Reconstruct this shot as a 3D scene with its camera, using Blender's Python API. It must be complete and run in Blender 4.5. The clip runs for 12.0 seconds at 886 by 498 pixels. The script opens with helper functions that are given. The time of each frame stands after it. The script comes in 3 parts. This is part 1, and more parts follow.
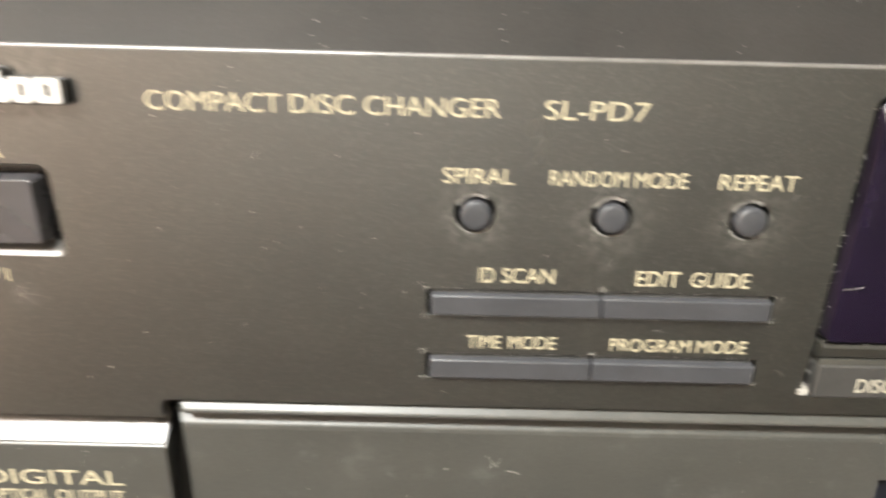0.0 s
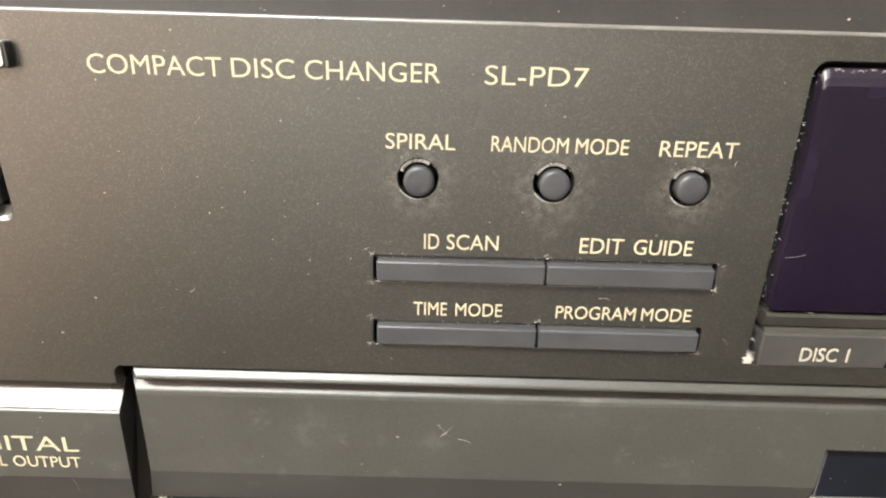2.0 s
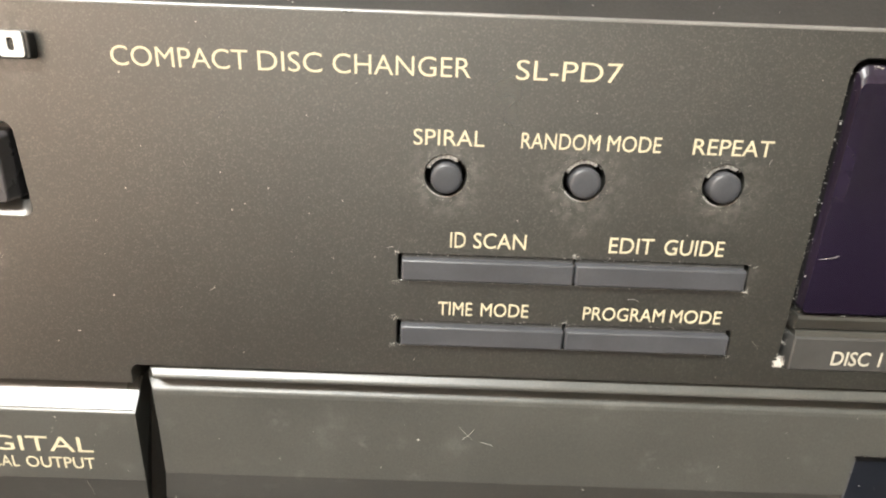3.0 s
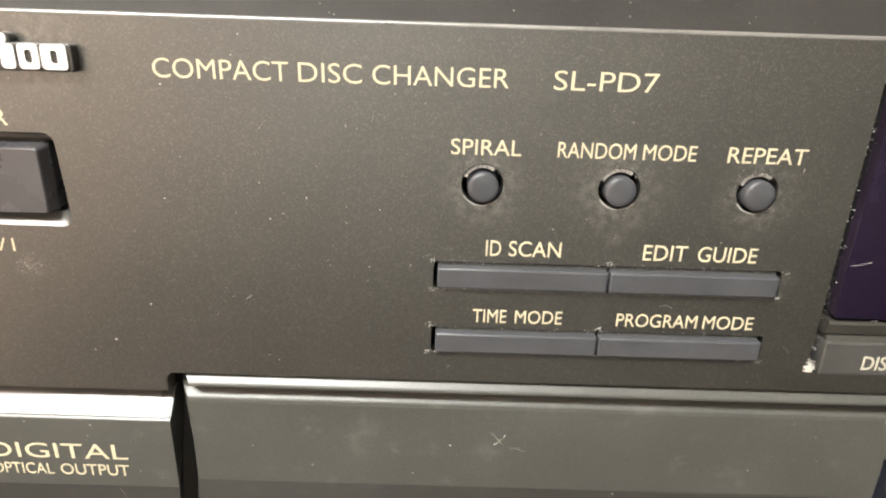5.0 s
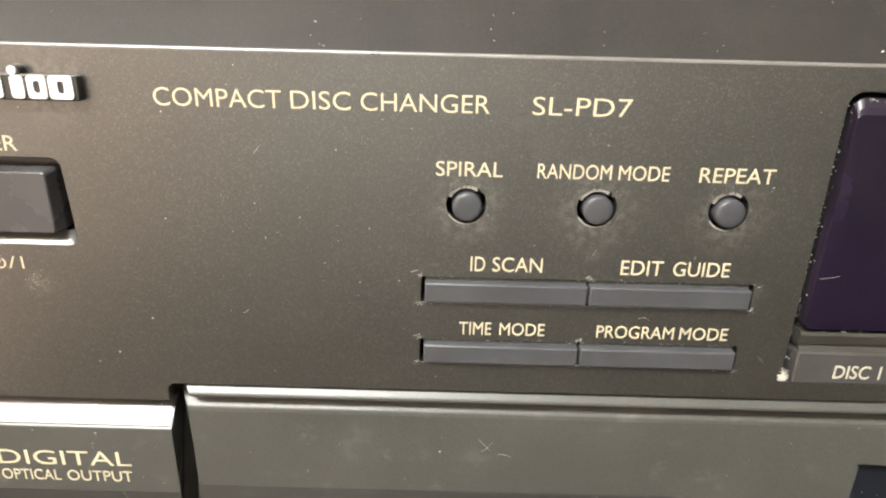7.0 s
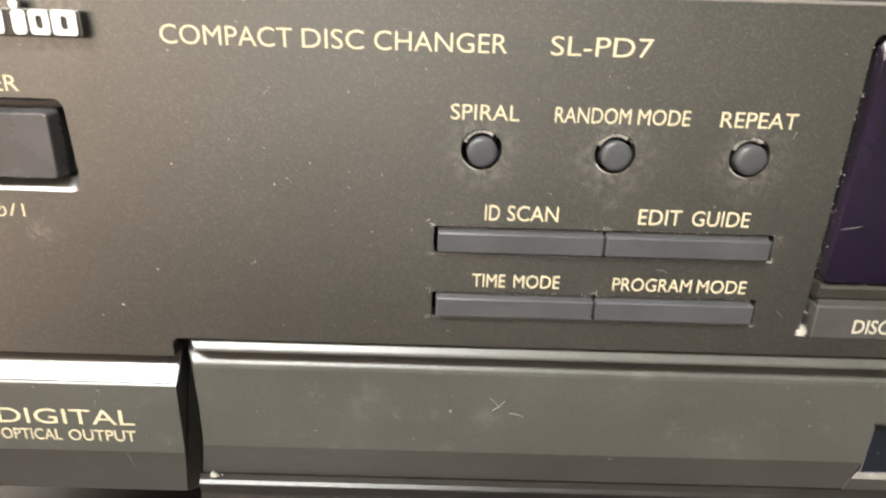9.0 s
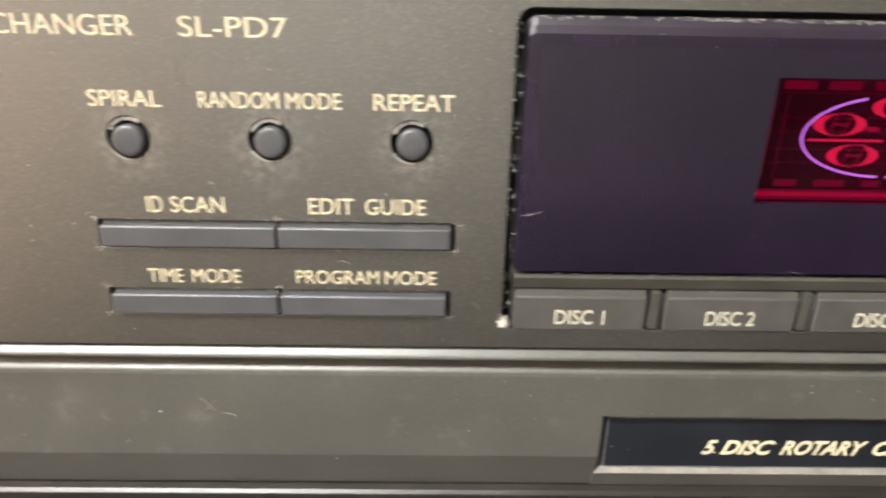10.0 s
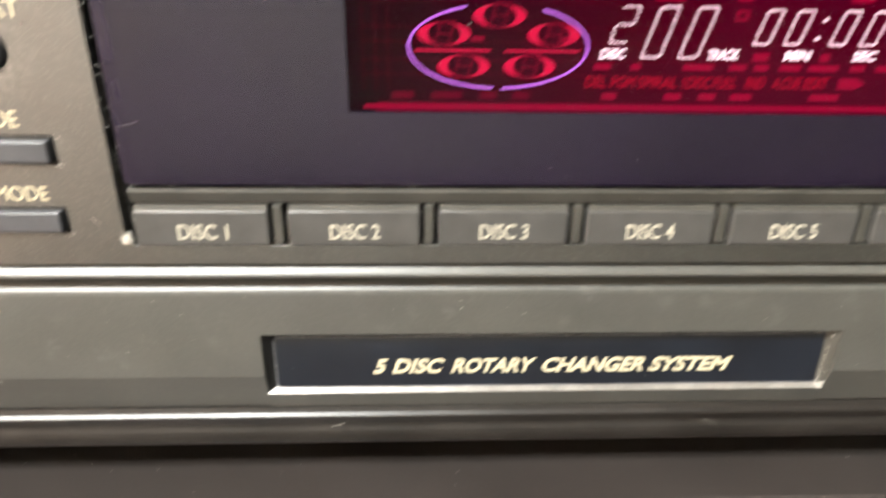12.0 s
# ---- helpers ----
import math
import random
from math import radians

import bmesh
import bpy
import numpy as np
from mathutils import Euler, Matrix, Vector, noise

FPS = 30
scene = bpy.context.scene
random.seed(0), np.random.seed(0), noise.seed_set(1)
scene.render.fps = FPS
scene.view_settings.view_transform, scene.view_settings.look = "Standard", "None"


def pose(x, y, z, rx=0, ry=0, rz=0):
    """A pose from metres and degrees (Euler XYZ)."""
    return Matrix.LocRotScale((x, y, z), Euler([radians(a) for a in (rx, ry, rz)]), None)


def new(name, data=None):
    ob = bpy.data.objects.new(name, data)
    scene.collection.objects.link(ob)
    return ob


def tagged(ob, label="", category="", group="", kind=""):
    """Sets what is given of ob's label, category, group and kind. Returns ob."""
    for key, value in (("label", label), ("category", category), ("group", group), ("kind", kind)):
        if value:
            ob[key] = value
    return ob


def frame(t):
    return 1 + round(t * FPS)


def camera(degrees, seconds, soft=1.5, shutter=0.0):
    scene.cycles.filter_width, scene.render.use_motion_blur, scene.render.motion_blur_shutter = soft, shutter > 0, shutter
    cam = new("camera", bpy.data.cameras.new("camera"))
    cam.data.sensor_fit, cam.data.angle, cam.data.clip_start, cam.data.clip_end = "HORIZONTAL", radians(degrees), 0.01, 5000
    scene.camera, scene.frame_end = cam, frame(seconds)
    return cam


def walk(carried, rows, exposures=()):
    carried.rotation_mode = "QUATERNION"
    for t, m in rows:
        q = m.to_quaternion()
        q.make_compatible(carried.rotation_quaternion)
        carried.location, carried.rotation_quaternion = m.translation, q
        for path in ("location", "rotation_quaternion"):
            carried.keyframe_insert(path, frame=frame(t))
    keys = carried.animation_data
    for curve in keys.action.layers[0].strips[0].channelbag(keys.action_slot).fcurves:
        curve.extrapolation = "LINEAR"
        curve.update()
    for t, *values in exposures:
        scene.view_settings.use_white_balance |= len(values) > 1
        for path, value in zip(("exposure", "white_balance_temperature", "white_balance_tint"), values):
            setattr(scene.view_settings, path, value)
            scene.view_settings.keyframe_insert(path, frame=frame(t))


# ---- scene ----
# Lengths below are in millimetres in the plane of the changer's front:
# x to the right, y into the device, z up from the front's reference line.
TOP = 0.80          # height of the cabinet top
RISE = 76.0         # the front's reference line above the cabinet top, mm

# ---- camera ----
cam = camera(71.7, 12.0, soft=2.1, shutter=0.45)
ROWS = [
    (0.0, 2.79, -88.71, 40.18, -0.40, -20.42, 1.53),
    (0.2, 16.04, -86.44, 37.63, -0.20, -20.51, 1.51),
    (0.5, 23.38, -90.16, 40.33, -0.32, -20.83, 1.30),
    (0.7, 24.36, -89.76, 39.18, -0.31, -20.95, 1.20),
    (1.0, 20.69, -90.32, 35.71, -0.30, -21.01, 1.44),
    (1.5, 14.76, -91.83, 35.67, -0.34, -20.95, 1.67),
    (2.0, 11.70, -91.03, 36.60, -0.34, -20.95, 1.73),
    (2.5, 9.38, -89.97, 36.13, -0.30, -20.83, 1.88),
    (3.0, 7.64, -89.49, 35.09, -0.31, -20.63, 2.13),
    (3.2, 7.01, -88.06, 36.43, -0.27, -20.68, 2.21),
    (4.8, 2.67, -89.48, 37.04, -0.38, -20.78, 1.94),
    (5.0, 1.93, -89.87, 36.41, -0.36, -20.63, 1.87),
    (5.5, 1.92, -90.09, 38.02, -0.28, -20.60, 1.76),
    (6.0, 3.91, -91.40, 39.01, -0.12, -20.57, 1.63),
    (6.5, 3.77, -94.30, 39.51, -0.05, -20.43, 1.58),
    (6.7, 4.66, -94.04, 40.50, 0.03, -20.36, 1.48),
    (8.3, 1.95, -92.88, 36.98, -0.05, -20.36, 1.55),
    (8.5, -0.17, -92.77, 37.62, -0.14, -20.63, 1.59),
    (9.0, 1.95, -94.07, 31.84, -0.42, -20.57, 1.79),
    (9.2, 9.58, -93.70, 30.46, -0.54, -20.75, 1.77),
    (9.5, 25.58, -91.83, 30.59, -0.58, -20.77, 1.49),
    (9.8, 42.81, -90.89, 32.55, -0.94, -21.22, 1.21),
    (10.0, 53.06, -90.30, 30.97, -0.97, -21.05, 1.07),
    (10.2, 64.18, -91.11, 33.52, -0.83, -22.11, 0.85),
    (10.5, 86.52, -91.62, 29.23, -1.88, -22.07, 0.91),
    (10.7, 99.42, -92.58, 26.67, -2.35, -21.76, 0.73),
    (11.0, 106.43, -93.03, 33.30, -2.57, -22.14, 0.60),
    (11.2, 109.75, -95.45, 30.76, -2.44, -22.48, 0.64),
    (11.5, 106.70, -94.92, 21.05, -2.31, -22.81, 0.78),
    (11.8, 105.73, -95.57, 16.69, -2.35, -23.15, 0.87),
    (12.0, 112.92, -96.14, 22.03, -2.46, -22.92, 0.84),
]


def eye_pose(x, y, z, yaw, pitch, roll):
    """The camera's pose; yaw to the left, pitch up, roll as in look()."""
    return pose(x / 1000, y / 1000, TOP + (z + RISE) / 1000, 90 + pitch, 0, yaw) @ pose(0, 0, 0, 0, 0, roll)


walk(cam, [(t, eye_pose(*p)) for t, *p in ROWS],
     [(0.0, 0.06), (0.5, 0.06), (3.0, 0.03), (6.5, 0.03), (9.0, 0.06), (10.0, 0.15), (10.5, 0.25), (11.0, 0.36), (12.0, 0.50)])

# ---- world and lamps ----
world = bpy.data.worlds.new("world")
scene.world = world
world.use_nodes = True
world.node_tree.nodes["Background"].inputs[0].default_value = (0.9, 0.85, 0.78, 1)
world.node_tree.nodes["Background"].inputs[1].default_value = 0.02
LAMP_AT = (-0.72, -1.15, 2.40)   # ceiling lamp
LAMP_POWER = 158.0
LAMP_COLOUR = (0.965, 0.97, 0.925)
glow = bpy.data.lights.new("ceiling_lamp_light", "AREA")
glow.shape, glow.size, glow.size_y, glow.energy, glow.color = "RECTANGLE", 1.10, 0.36, LAMP_POWER, LAMP_COLOUR
lamp = new("ceiling_lamp_light", glow)
lamp.matrix_world = pose(*LAMP_AT)


# ---- materials ----
def material(name, colour, rough=0.5, metal=0.0, grain=0.0, grain_size=0.3, blotch=0.0, blotch_size=12.0, bump=0.0,
             coat=0.0, coat_rough=0.08, spec=0.5, flake=0.0, rough_var=0.0, smudge=0.0):
    """A procedural surface: fine grain and broad blotches (sizes in mm) vary the colour, grain gives relief."""
    m = bpy.data.materials.new(name)
    m.use_nodes = True
    nt = m.node_tree
    b = nt.nodes["Principled BSDF"]
    b.inputs["Base Color"].default_value = (*colour, 1)
    b.inputs["Roughness"].default_value = rough
    b.inputs["Metallic"].default_value = metal
    b.inputs["Coat Weight"].default_value = coat
    b.inputs["Coat Roughness"].default_value = coat_rough
    b.inputs["Specular IOR Level"].default_value = spec
    where = nt.nodes.new("ShaderNodeTexCoord")

    def noise_at(size, detail):
        n = nt.nodes.new("ShaderNodeTexNoise")
        n.inputs["Scale"].default_value = 1000.0 / size
        n.inputs["Detail"].default_value = detail
        nt.links.new(where.outputs["Object"], n.inputs["Vector"])
        return n

    def mapped(node, lo, hi, a=0.3, z=0.7):
        r = nt.nodes.new("ShaderNodeMapRange")
        r.inputs["From Min"].default_value, r.inputs["From Max"].default_value = a, z
        r.inputs["To Min"].default_value, r.inputs["To Max"].default_value = lo, hi
        nt.links.new(node.outputs[0], r.inputs["Value"])
        return r

    factor = None
    fine = noise_at(grain_size, 2.0)
    broad = noise_at(blotch_size, 5.0)
    for node, amount in ((fine, grain), (broad, blotch)):
        if amount:
            r = mapped(node, 1 - amount, 1 + amount)
            if factor is None:
                factor = r
            else:
                mul = nt.nodes.new("ShaderNodeMath")
                mul.operation = "MULTIPLY"
                nt.links.new(factor.outputs[0], mul.inputs[0])
                nt.links.new(r.outputs[0], mul.inputs[1])
                factor = mul
    if flake:
        cell = nt.nodes.new("ShaderNodeTexVoronoi")
        cell.inputs["Scale"].default_value = 1000.0 / 0.17
        nt.links.new(where.outputs["Object"], cell.inputs["Vector"])
        split = nt.nodes.new("ShaderNodeSeparateColor")
        nt.links.new(cell.outputs["Color"], split.inputs[0])
        r = mapped(split, 1.0, 1.0 + flake, 0.72, 1.0)
        mul = nt.nodes.new("ShaderNodeMath")
        mul.operation = "MULTIPLY"
        nt.links.new(r.outputs[0], mul.inputs[0])
        if factor is not None:
            nt.links.new(factor.outputs[0], mul.inputs[1])
        else:
            mul.inputs[1].default_value = 1.0
        factor = mul
    if smudge:
        r = mapped(noise_at(4.5, 1.0), 1.0, 1.0 + smudge, 0.64, 0.78)
        mul = nt.nodes.new("ShaderNodeMath")
        mul.operation = "MULTIPLY"
        nt.links.new(r.outputs[0], mul.inputs[0])
        nt.links.new(factor.outputs[0], mul.inputs[1])
        factor = mul
    if factor is not None:
        scale = nt.nodes.new("ShaderNodeVectorMath")
        scale.operation = "SCALE"
        scale.inputs[0].default_value = colour
        nt.links.new(factor.outputs[0], scale.inputs["Scale"])
        nt.links.new(scale.outputs[0], b.inputs["Base Color"])
    if rough_var:
        r = mapped(broad, rough - rough_var, rough + rough_var)
        nt.links.new(r.outputs[0], b.inputs["Roughness"])
    if bump:
        bp = nt.nodes.new("ShaderNodeBump")
        bp.inputs["Strength"].default_value = bump
        bp.inputs["Distance"].default_value = 0.00008
        nt.links.new(fine.outputs[0], bp.inputs["Height"])
        nt.links.new(bp.outputs[0], b.inputs["Normal"])
        nt.links.new(bp.outputs[0], b.inputs["Coat Normal"])
    return m


def glowing(name, colour, strength):
    m = bpy.data.materials.new(name)
    m.use_nodes = True
    b = m.node_tree.nodes["Principled BSDF"]
    b.inputs["Base Color"].default_value = (0.004, 0.001, 0.002, 1)
    b.inputs["Roughness"].default_value = 1.0
    b.inputs["Specular IOR Level"].default_value = 0.0
    b.inputs["Emission Color"].default_value = (*colour, 1)
    b.inputs["Emission Strength"].default_value = strength
    return m


def clear_pane(name, tint):
    """A thin tinted pane: straight through, with the gloss of its front by Fresnel."""
    m = bpy.data.materials.new(name)
    m.use_nodes = True
    nt = m.node_tree
    nt.nodes.clear()
    out = nt.nodes.new("ShaderNodeOutputMaterial")
    mix = nt.nodes.new("ShaderNodeMixShader")
    see = nt.nodes.new("ShaderNodeBsdfTransparent")
    see.inputs[0].default_value = (*tint, 1)
    shine = nt.nodes.new("ShaderNodeBsdfGlossy")
    shine.inputs["Roughness"].default_value = 0.06
    fres = nt.nodes.new("ShaderNodeFresnel")
    fres.inputs[0].default_value = 1.13
    nt.links.new(fres.outputs[0], mix.inputs[0])
    nt.links.new(see.outputs[0], mix.inputs[1])
    nt.links.new(shine.outputs[0], mix.inputs[2])
    nt.links.new(mix.outputs[0], out.inputs[0])
    return m


FACE = material("charcoal_paint", (0.0128, 0.0128, 0.0104), 0.30, spec=1.0, coat=1.0, coat_rough=0.26, grain=0.5, grain_size=0.2, blotch=0.12, blotch_size=22,
                bump=0.58, flake=3.6, rough_var=0.03)

FACE.node_tree.nodes["Principled BSDF"].inputs["Coat IOR"].default_value = 2.1


def add_haze(m, spots, tint, most, deep=0.0):
    """Dry dust rubbed into the paint round worn places: (x, z, inner, outer) in mm."""
    nt = m.node_tree
    b = nt.nodes["Principled BSDF"]
    base = b.inputs["Base Color"].links[0].from_socket
    where = nt.nodes.new("ShaderNodeTexCoord")
    cloud = nt.nodes.new("ShaderNodeTexNoise")
    cloud.inputs["Scale"].default_value, cloud.inputs["Detail"].default_value = 700.0, 5.0
    nt.links.new(where.outputs["Object"], cloud.inputs["Vector"])
    total = None
    for x, z, inner, outer in spots:
        far = nt.nodes.new("ShaderNodeVectorMath")
        far.operation = "DISTANCE"
        far.inputs[1].default_value = (x / 1000, deep / 1000, (z + RISE) / 1000)
        nt.links.new(where.outputs["Object"], far.inputs[0])
        r = nt.nodes.new("ShaderNodeMapRange")
        r.inputs["From Min"].default_value, r.inputs["From Max"].default_value = inner / 1000, outer / 1000
        r.inputs["To Min"].default_value, r.inputs["To Max"].default_value = 1.0, 0.0
        nt.links.new(far.outputs["Value"], r.inputs["Value"])
        if total is None:
            total = r
        else:
            add = nt.nodes.new("ShaderNodeMath")
            add.operation = "MAXIMUM"
            nt.links.new(total.outputs[0], add.inputs[0])
            nt.links.new(r.outputs[0], add.inputs[1])
            total = add
    soft = nt.nodes.new("ShaderNodeMapRange")
    for key, v in (("From Min", 0.42), ("From Max", 0.72), ("To Min", 0.0), ("To Max", most)):
        soft.inputs[key].default_value = v
    nt.links.new(cloud.outputs[0], soft.inputs["Value"])
    amount = nt.nodes.new("ShaderNodeMath")
    amount.operation = "MULTIPLY"
    nt.links.new(total.outputs[0], amount.inputs[0])
    nt.links.new(soft.outputs[0], amount.inputs[1])
    mix = nt.nodes.new("ShaderNodeMix")
    mix.data_type = "RGBA"
    nt.links.new(amount.outputs[0], mix.inputs["Factor"])
    nt.links.new(base, mix.inputs["A"])
    mix.inputs["B"].default_value = (*tint, 1)
    nt.links.new(mix.outputs["Result"], b.inputs["Base Color"])


add_haze(FACE, [(8.3, 12.4, 3.0, 7.0), (28.6, 12.4, 3.0, 8.0), (49.9, 12.2, 3.0, 7.5), (-62.8, -2.4, 0.5, 3.0), (29.0, 5.5, 0.2, 2.0),
                (-55.0, 30.0, 2.0, 7.0), (57.5, -1.0, 0.3, 2.2)], (0.20, 0.19, 0.17), 0.42)
DRAWER = material("drawer_paint", (0.0545, 0.0540, 0.0480), 0.42, spec=0.8, smudge=0.3, grain=0.15, grain_size=0.3, blotch=0.12, blotch_size=18,
                  bump=0.25, flake=0.25, rough_var=0.01)
add_haze(DRAWER, [(40.2, -26.6, 0.1, 1.5), (-20.3, -32.9, 0.1, 2.9), (-5.5, -37.3, 0.1, 2.1), (46.9, -38.2, 0.1, 2.0), (55.1, -40.0, 0.1, 2.0), (4.4, -44.4, 0.1, 2.1), (77.8, -32.6, 0.1, 1.6), (143.8, -29.2, 0.1, 2.3), (117.9, -31.9, 0.1, 1.8), (101.9, -53.8, 0.1, 1.6)], (0.16, 0.155, 0.145), 0.6, 1.7)
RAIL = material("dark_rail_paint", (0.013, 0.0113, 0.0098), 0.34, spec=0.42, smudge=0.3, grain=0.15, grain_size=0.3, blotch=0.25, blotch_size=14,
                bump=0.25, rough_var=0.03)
GLOSS = material("glossy_charcoal", (0.06, 0.058, 0.054), 0.30, spec=0.9, grain=0.1, blotch=0.1, bump=0.05, coat=0.15, rough_var=0.03)
# pale base colour carries the highlight of the front's upper edge
EDGE_SHINE = material("edge_highlight_paint", (0.15, 0.145, 0.135), 0.3, spec=0.9, grain=0.15, blotch=0.25, blotch_size=9, coat=0.15, rough_var=0.03)
BEVEL = material("bevel_paint", (0.021, 0.020, 0.0185), 0.40, spec=0.5, grain=0.2, grain_size=0.4, blotch=0.15, bump=0.3, flake=0.3)
KEY = material("grey_key_plastic", (0.056, 0.057, 0.062), 0.34, grain=0.08, grain_size=0.25, blotch=0.12, blotch_size=6, bump=0.12)
RIM = material("pale_rim", (0.18, 0.17, 0.155), 0.36, metal=0.2, grain=0.2, grain_size=0.4, blotch=0.25, blotch_size=6)
DISC_KEY = material("disc_key_plastic", (0.052, 0.0505, 0.048), 0.31, spec=0.7, grain=0.08, grain_size=0.25, blotch=0.16, blotch_size=5, bump=0.12)
POWER_KEY = material("dark_key_plastic", (0.050, 0.048, 0.051), 0.26, spec=0.7, grain=0.1, blotch=0.22, blotch_size=9, bump=0.05, coat=0.35, coat_rough=0.18, rough_var=0.06)
BLACK = material("black_plastic", (0.008, 0.008, 0.008), 0.6, grain=0.2, blotch=0.2)
CASE = material("black_steel_case", (0.02, 0.019, 0.018), 0.5, grain=0.2, grain_size=0.5, blotch=0.15, bump=0.3)
PRINT = material("cream_print", (0.52, 0.465, 0.32), 0.5, grain=0.12, grain_size=0.2, blotch=0.06, blotch_size=3)
WHITE_PRINT = material("white_print", (0.43, 0.40, 0.32), 0.5, grain=0.1, grain_size=0.2)
SILVER = material("silver_face", (0.82, 0.80, 0.77), 0.35, metal=0.2, grain=0.08, blotch=0.1, blotch_size=3)
LEDGE = material("olive_ledge", (0.045, 0.043, 0.037), 0.32, spec=0.7, grain=0.15, grain_size=0.3, blotch=0.2, blotch_size=8, bump=0.15)
SMOKED = material("smoked_acrylic", (0.0074, 0.0046, 0.0122), 0.22, spec=0.38, blotch=0.25, blotch_size=30, coat=0.15, rough_var=0.04)
SMOKED_EDGE = material("acrylic_edge", (0.012, 0.008, 0.016), 0.38, spec=0.55, grain=0.3, grain_size=0.5, blotch=0.45, blotch_size=10)
SMOKED_BAND = material("acrylic_band", (0.0105, 0.0066, 0.0165), 0.24, spec=0.4, blotch=0.35, blotch_size=9)
FELT = material("dusty_felt", (0.19, 0.18, 0.165), 0.95, grain=0.6, grain_size=0.35, blotch=0.4, blotch_size=1.5, bump=1.0)
LIP = material("dusty_lip_highlight", (0.3, 0.29, 0.27), 0.5, grain=0.5, grain_size=0.3, blotch=0.5, blotch_size=2)
BADGE = material("badge_plastic", (0.045, 0.042, 0.038), 0.3, grain=0.1, blotch=0.3, blotch_size=4)
SHOULDER = material("dusty_shoulder", (0.04, 0.039, 0.037), 0.7, grain=0.4, grain_size=0.4, blotch=0.35, blotch_size=2)
PANE_EDGE = material("acrylic_edge_highlight", (0.10, 0.10, 0.105), 0.35, grain=0.4, grain_size=0.5, blotch=0.5, blotch_size=7)
NAVY = material("navy_acrylic", (0.008, 0.010, 0.0145), 0.28, spec=0.5, blotch=0.3, blotch_size=15, coat=0.2)
FLUFF = material("dark_fluff", (0.36, 0.345, 0.32), 0.95, grain=0.4, grain_size=0.2)
DUST = material("grey_dust", (0.42, 0.40, 0.36), 0.9, grain=0.3, grain_size=0.2)
LAMP_GLASS = glowing("lamp_diffuser", LAMP_COLOUR, 6.0)
TUBE = glowing("display_tube", (0.6, 0.0, 0.09), 0.03)
tree = TUBE.node_tree
across, ramp, spot = (tree.nodes.new(k) for k in ("ShaderNodeSeparateXYZ", "ShaderNodeMapRange", "ShaderNodeTexCoord"))
tree.links.new(spot.outputs["Object"], across.inputs[0])
tree.links.new(across.outputs[0], ramp.inputs["Value"])
for key, v in (("From Min", 0.104), ("From Max", 0.165), ("To Min", 0.012), ("To Max", 0.105)):
    ramp.inputs[key].default_value = v
tree.links.new(ramp.outputs[0], tree.nodes["Principled BSDF"].inputs["Emission Strength"])
PANE = clear_pane("red_pane", (0.95, 0.86, 0.88))
DIM_RED = glowing("dim_red", (0.9, 0.004, 0.09), 0.32)
DEEP_RED = glowing("deep_red", (0.8, 0.0, 0.09), 0.15)
MID_RED = glowing("mid_red", (1.0, 0.012, 0.09), 0.66)
VIOLET = glowing("violet", (0.62, 0.19, 0.95), 1.1)
WORD_RED = glowing("word_red", (1.0, 0.01, 0.06), 0.45)
PALE = glowing("pale_pink", (1.0, 0.80, 0.86), 2.4)
# room surfaces out of view, toned for what the front reflects
WARM = material("unseen_warm_wall", (0.93, 0.72, 0.58), 0.8, grain=0.05, grain_size=3, blotch=0.06, blotch_size=400)
WALL = material("cream_wall", (0.67, 0.66, 0.62), 0.85, grain=0.05, grain_size=3, blotch=0.06, blotch_size=400)
DUSKY = material("unseen_dark_wall", (0.27, 0.25, 0.23), 0.85, grain=0.05, grain_size=3, blotch=0.06, blotch_size=400)
CEILING = material("white_ceiling", (0.76, 0.75, 0.73), 0.9, grain=0.04, grain_size=4, blotch=0.05, blotch_size=500)
FLOOR = material("brown_wood_floor", (0.03, 0.021, 0.017), 0.45, grain=0.2, grain_size=4, blotch=0.3, blotch_size=120)
CABINET = material("black_laminate", (0.026, 0.022, 0.020), 0.38, grain=0.15, grain_size=0.5, blotch=0.15, blotch_size=30, bump=0.2)


# ---- shape helpers ----
def place(x, y, z):
    return Vector((x / 1000, y / 1000, (z + RISE) / 1000))


def finish(name, me, mat, parent, label="", kind=""):
    me.materials.clear()
    me.materials.append(mat)
    ob = new(name, me)
    ob.parent = parent
    if label or kind:
        tagged(ob, label, kind=kind)
    return ob


def part(name, bm, mat, parent, label="", kind=""):
    """Links a bmesh (in millimetres of the front) as one mesh under a thing or a part."""
    for v in bm.verts:
        v.co = place(*v.co)
    bmesh.ops.recalc_face_normals(bm, faces=bm.faces)
    me = bpy.data.meshes.new(name)
    bm.to_mesh(me)
    bm.free()
    return finish(name, me, mat, parent, label, kind)


def from_curve(data, name, y0, y1, bevel, place_at=None):
    """Turns a flat filled curve into a mesh that stands upright between the depths y0 (front) and y1."""
    data.extrude = max((y1 - y0) / 2 - bevel, 0.0)
    data.bevel_depth, data.bevel_resolution = bevel, 2
    ob = new("draft", data)
    bpy.context.view_layer.update()
    me = bpy.data.meshes.new_from_object(ob.evaluated_get(bpy.context.evaluated_depsgraph_get()))
    bpy.data.objects.remove(ob)
    bpy.data.curves.remove(data)
    me.name = name
    co = np.empty(len(me.vertices) * 3)
    me.vertices.foreach_get("co", co)
    co = co.reshape(-1, 3)
    if place_at:
        co = place_at(co)
    mid = (y0 + y1) / 2
    out = np.stack([co[:, 0] / 1000, (mid - co[:, 2]) / 1000, (co[:, 1] + RISE) / 1000], 1)
    me.vertices.foreach_set("co", out.ravel())
    me.update()
    return me


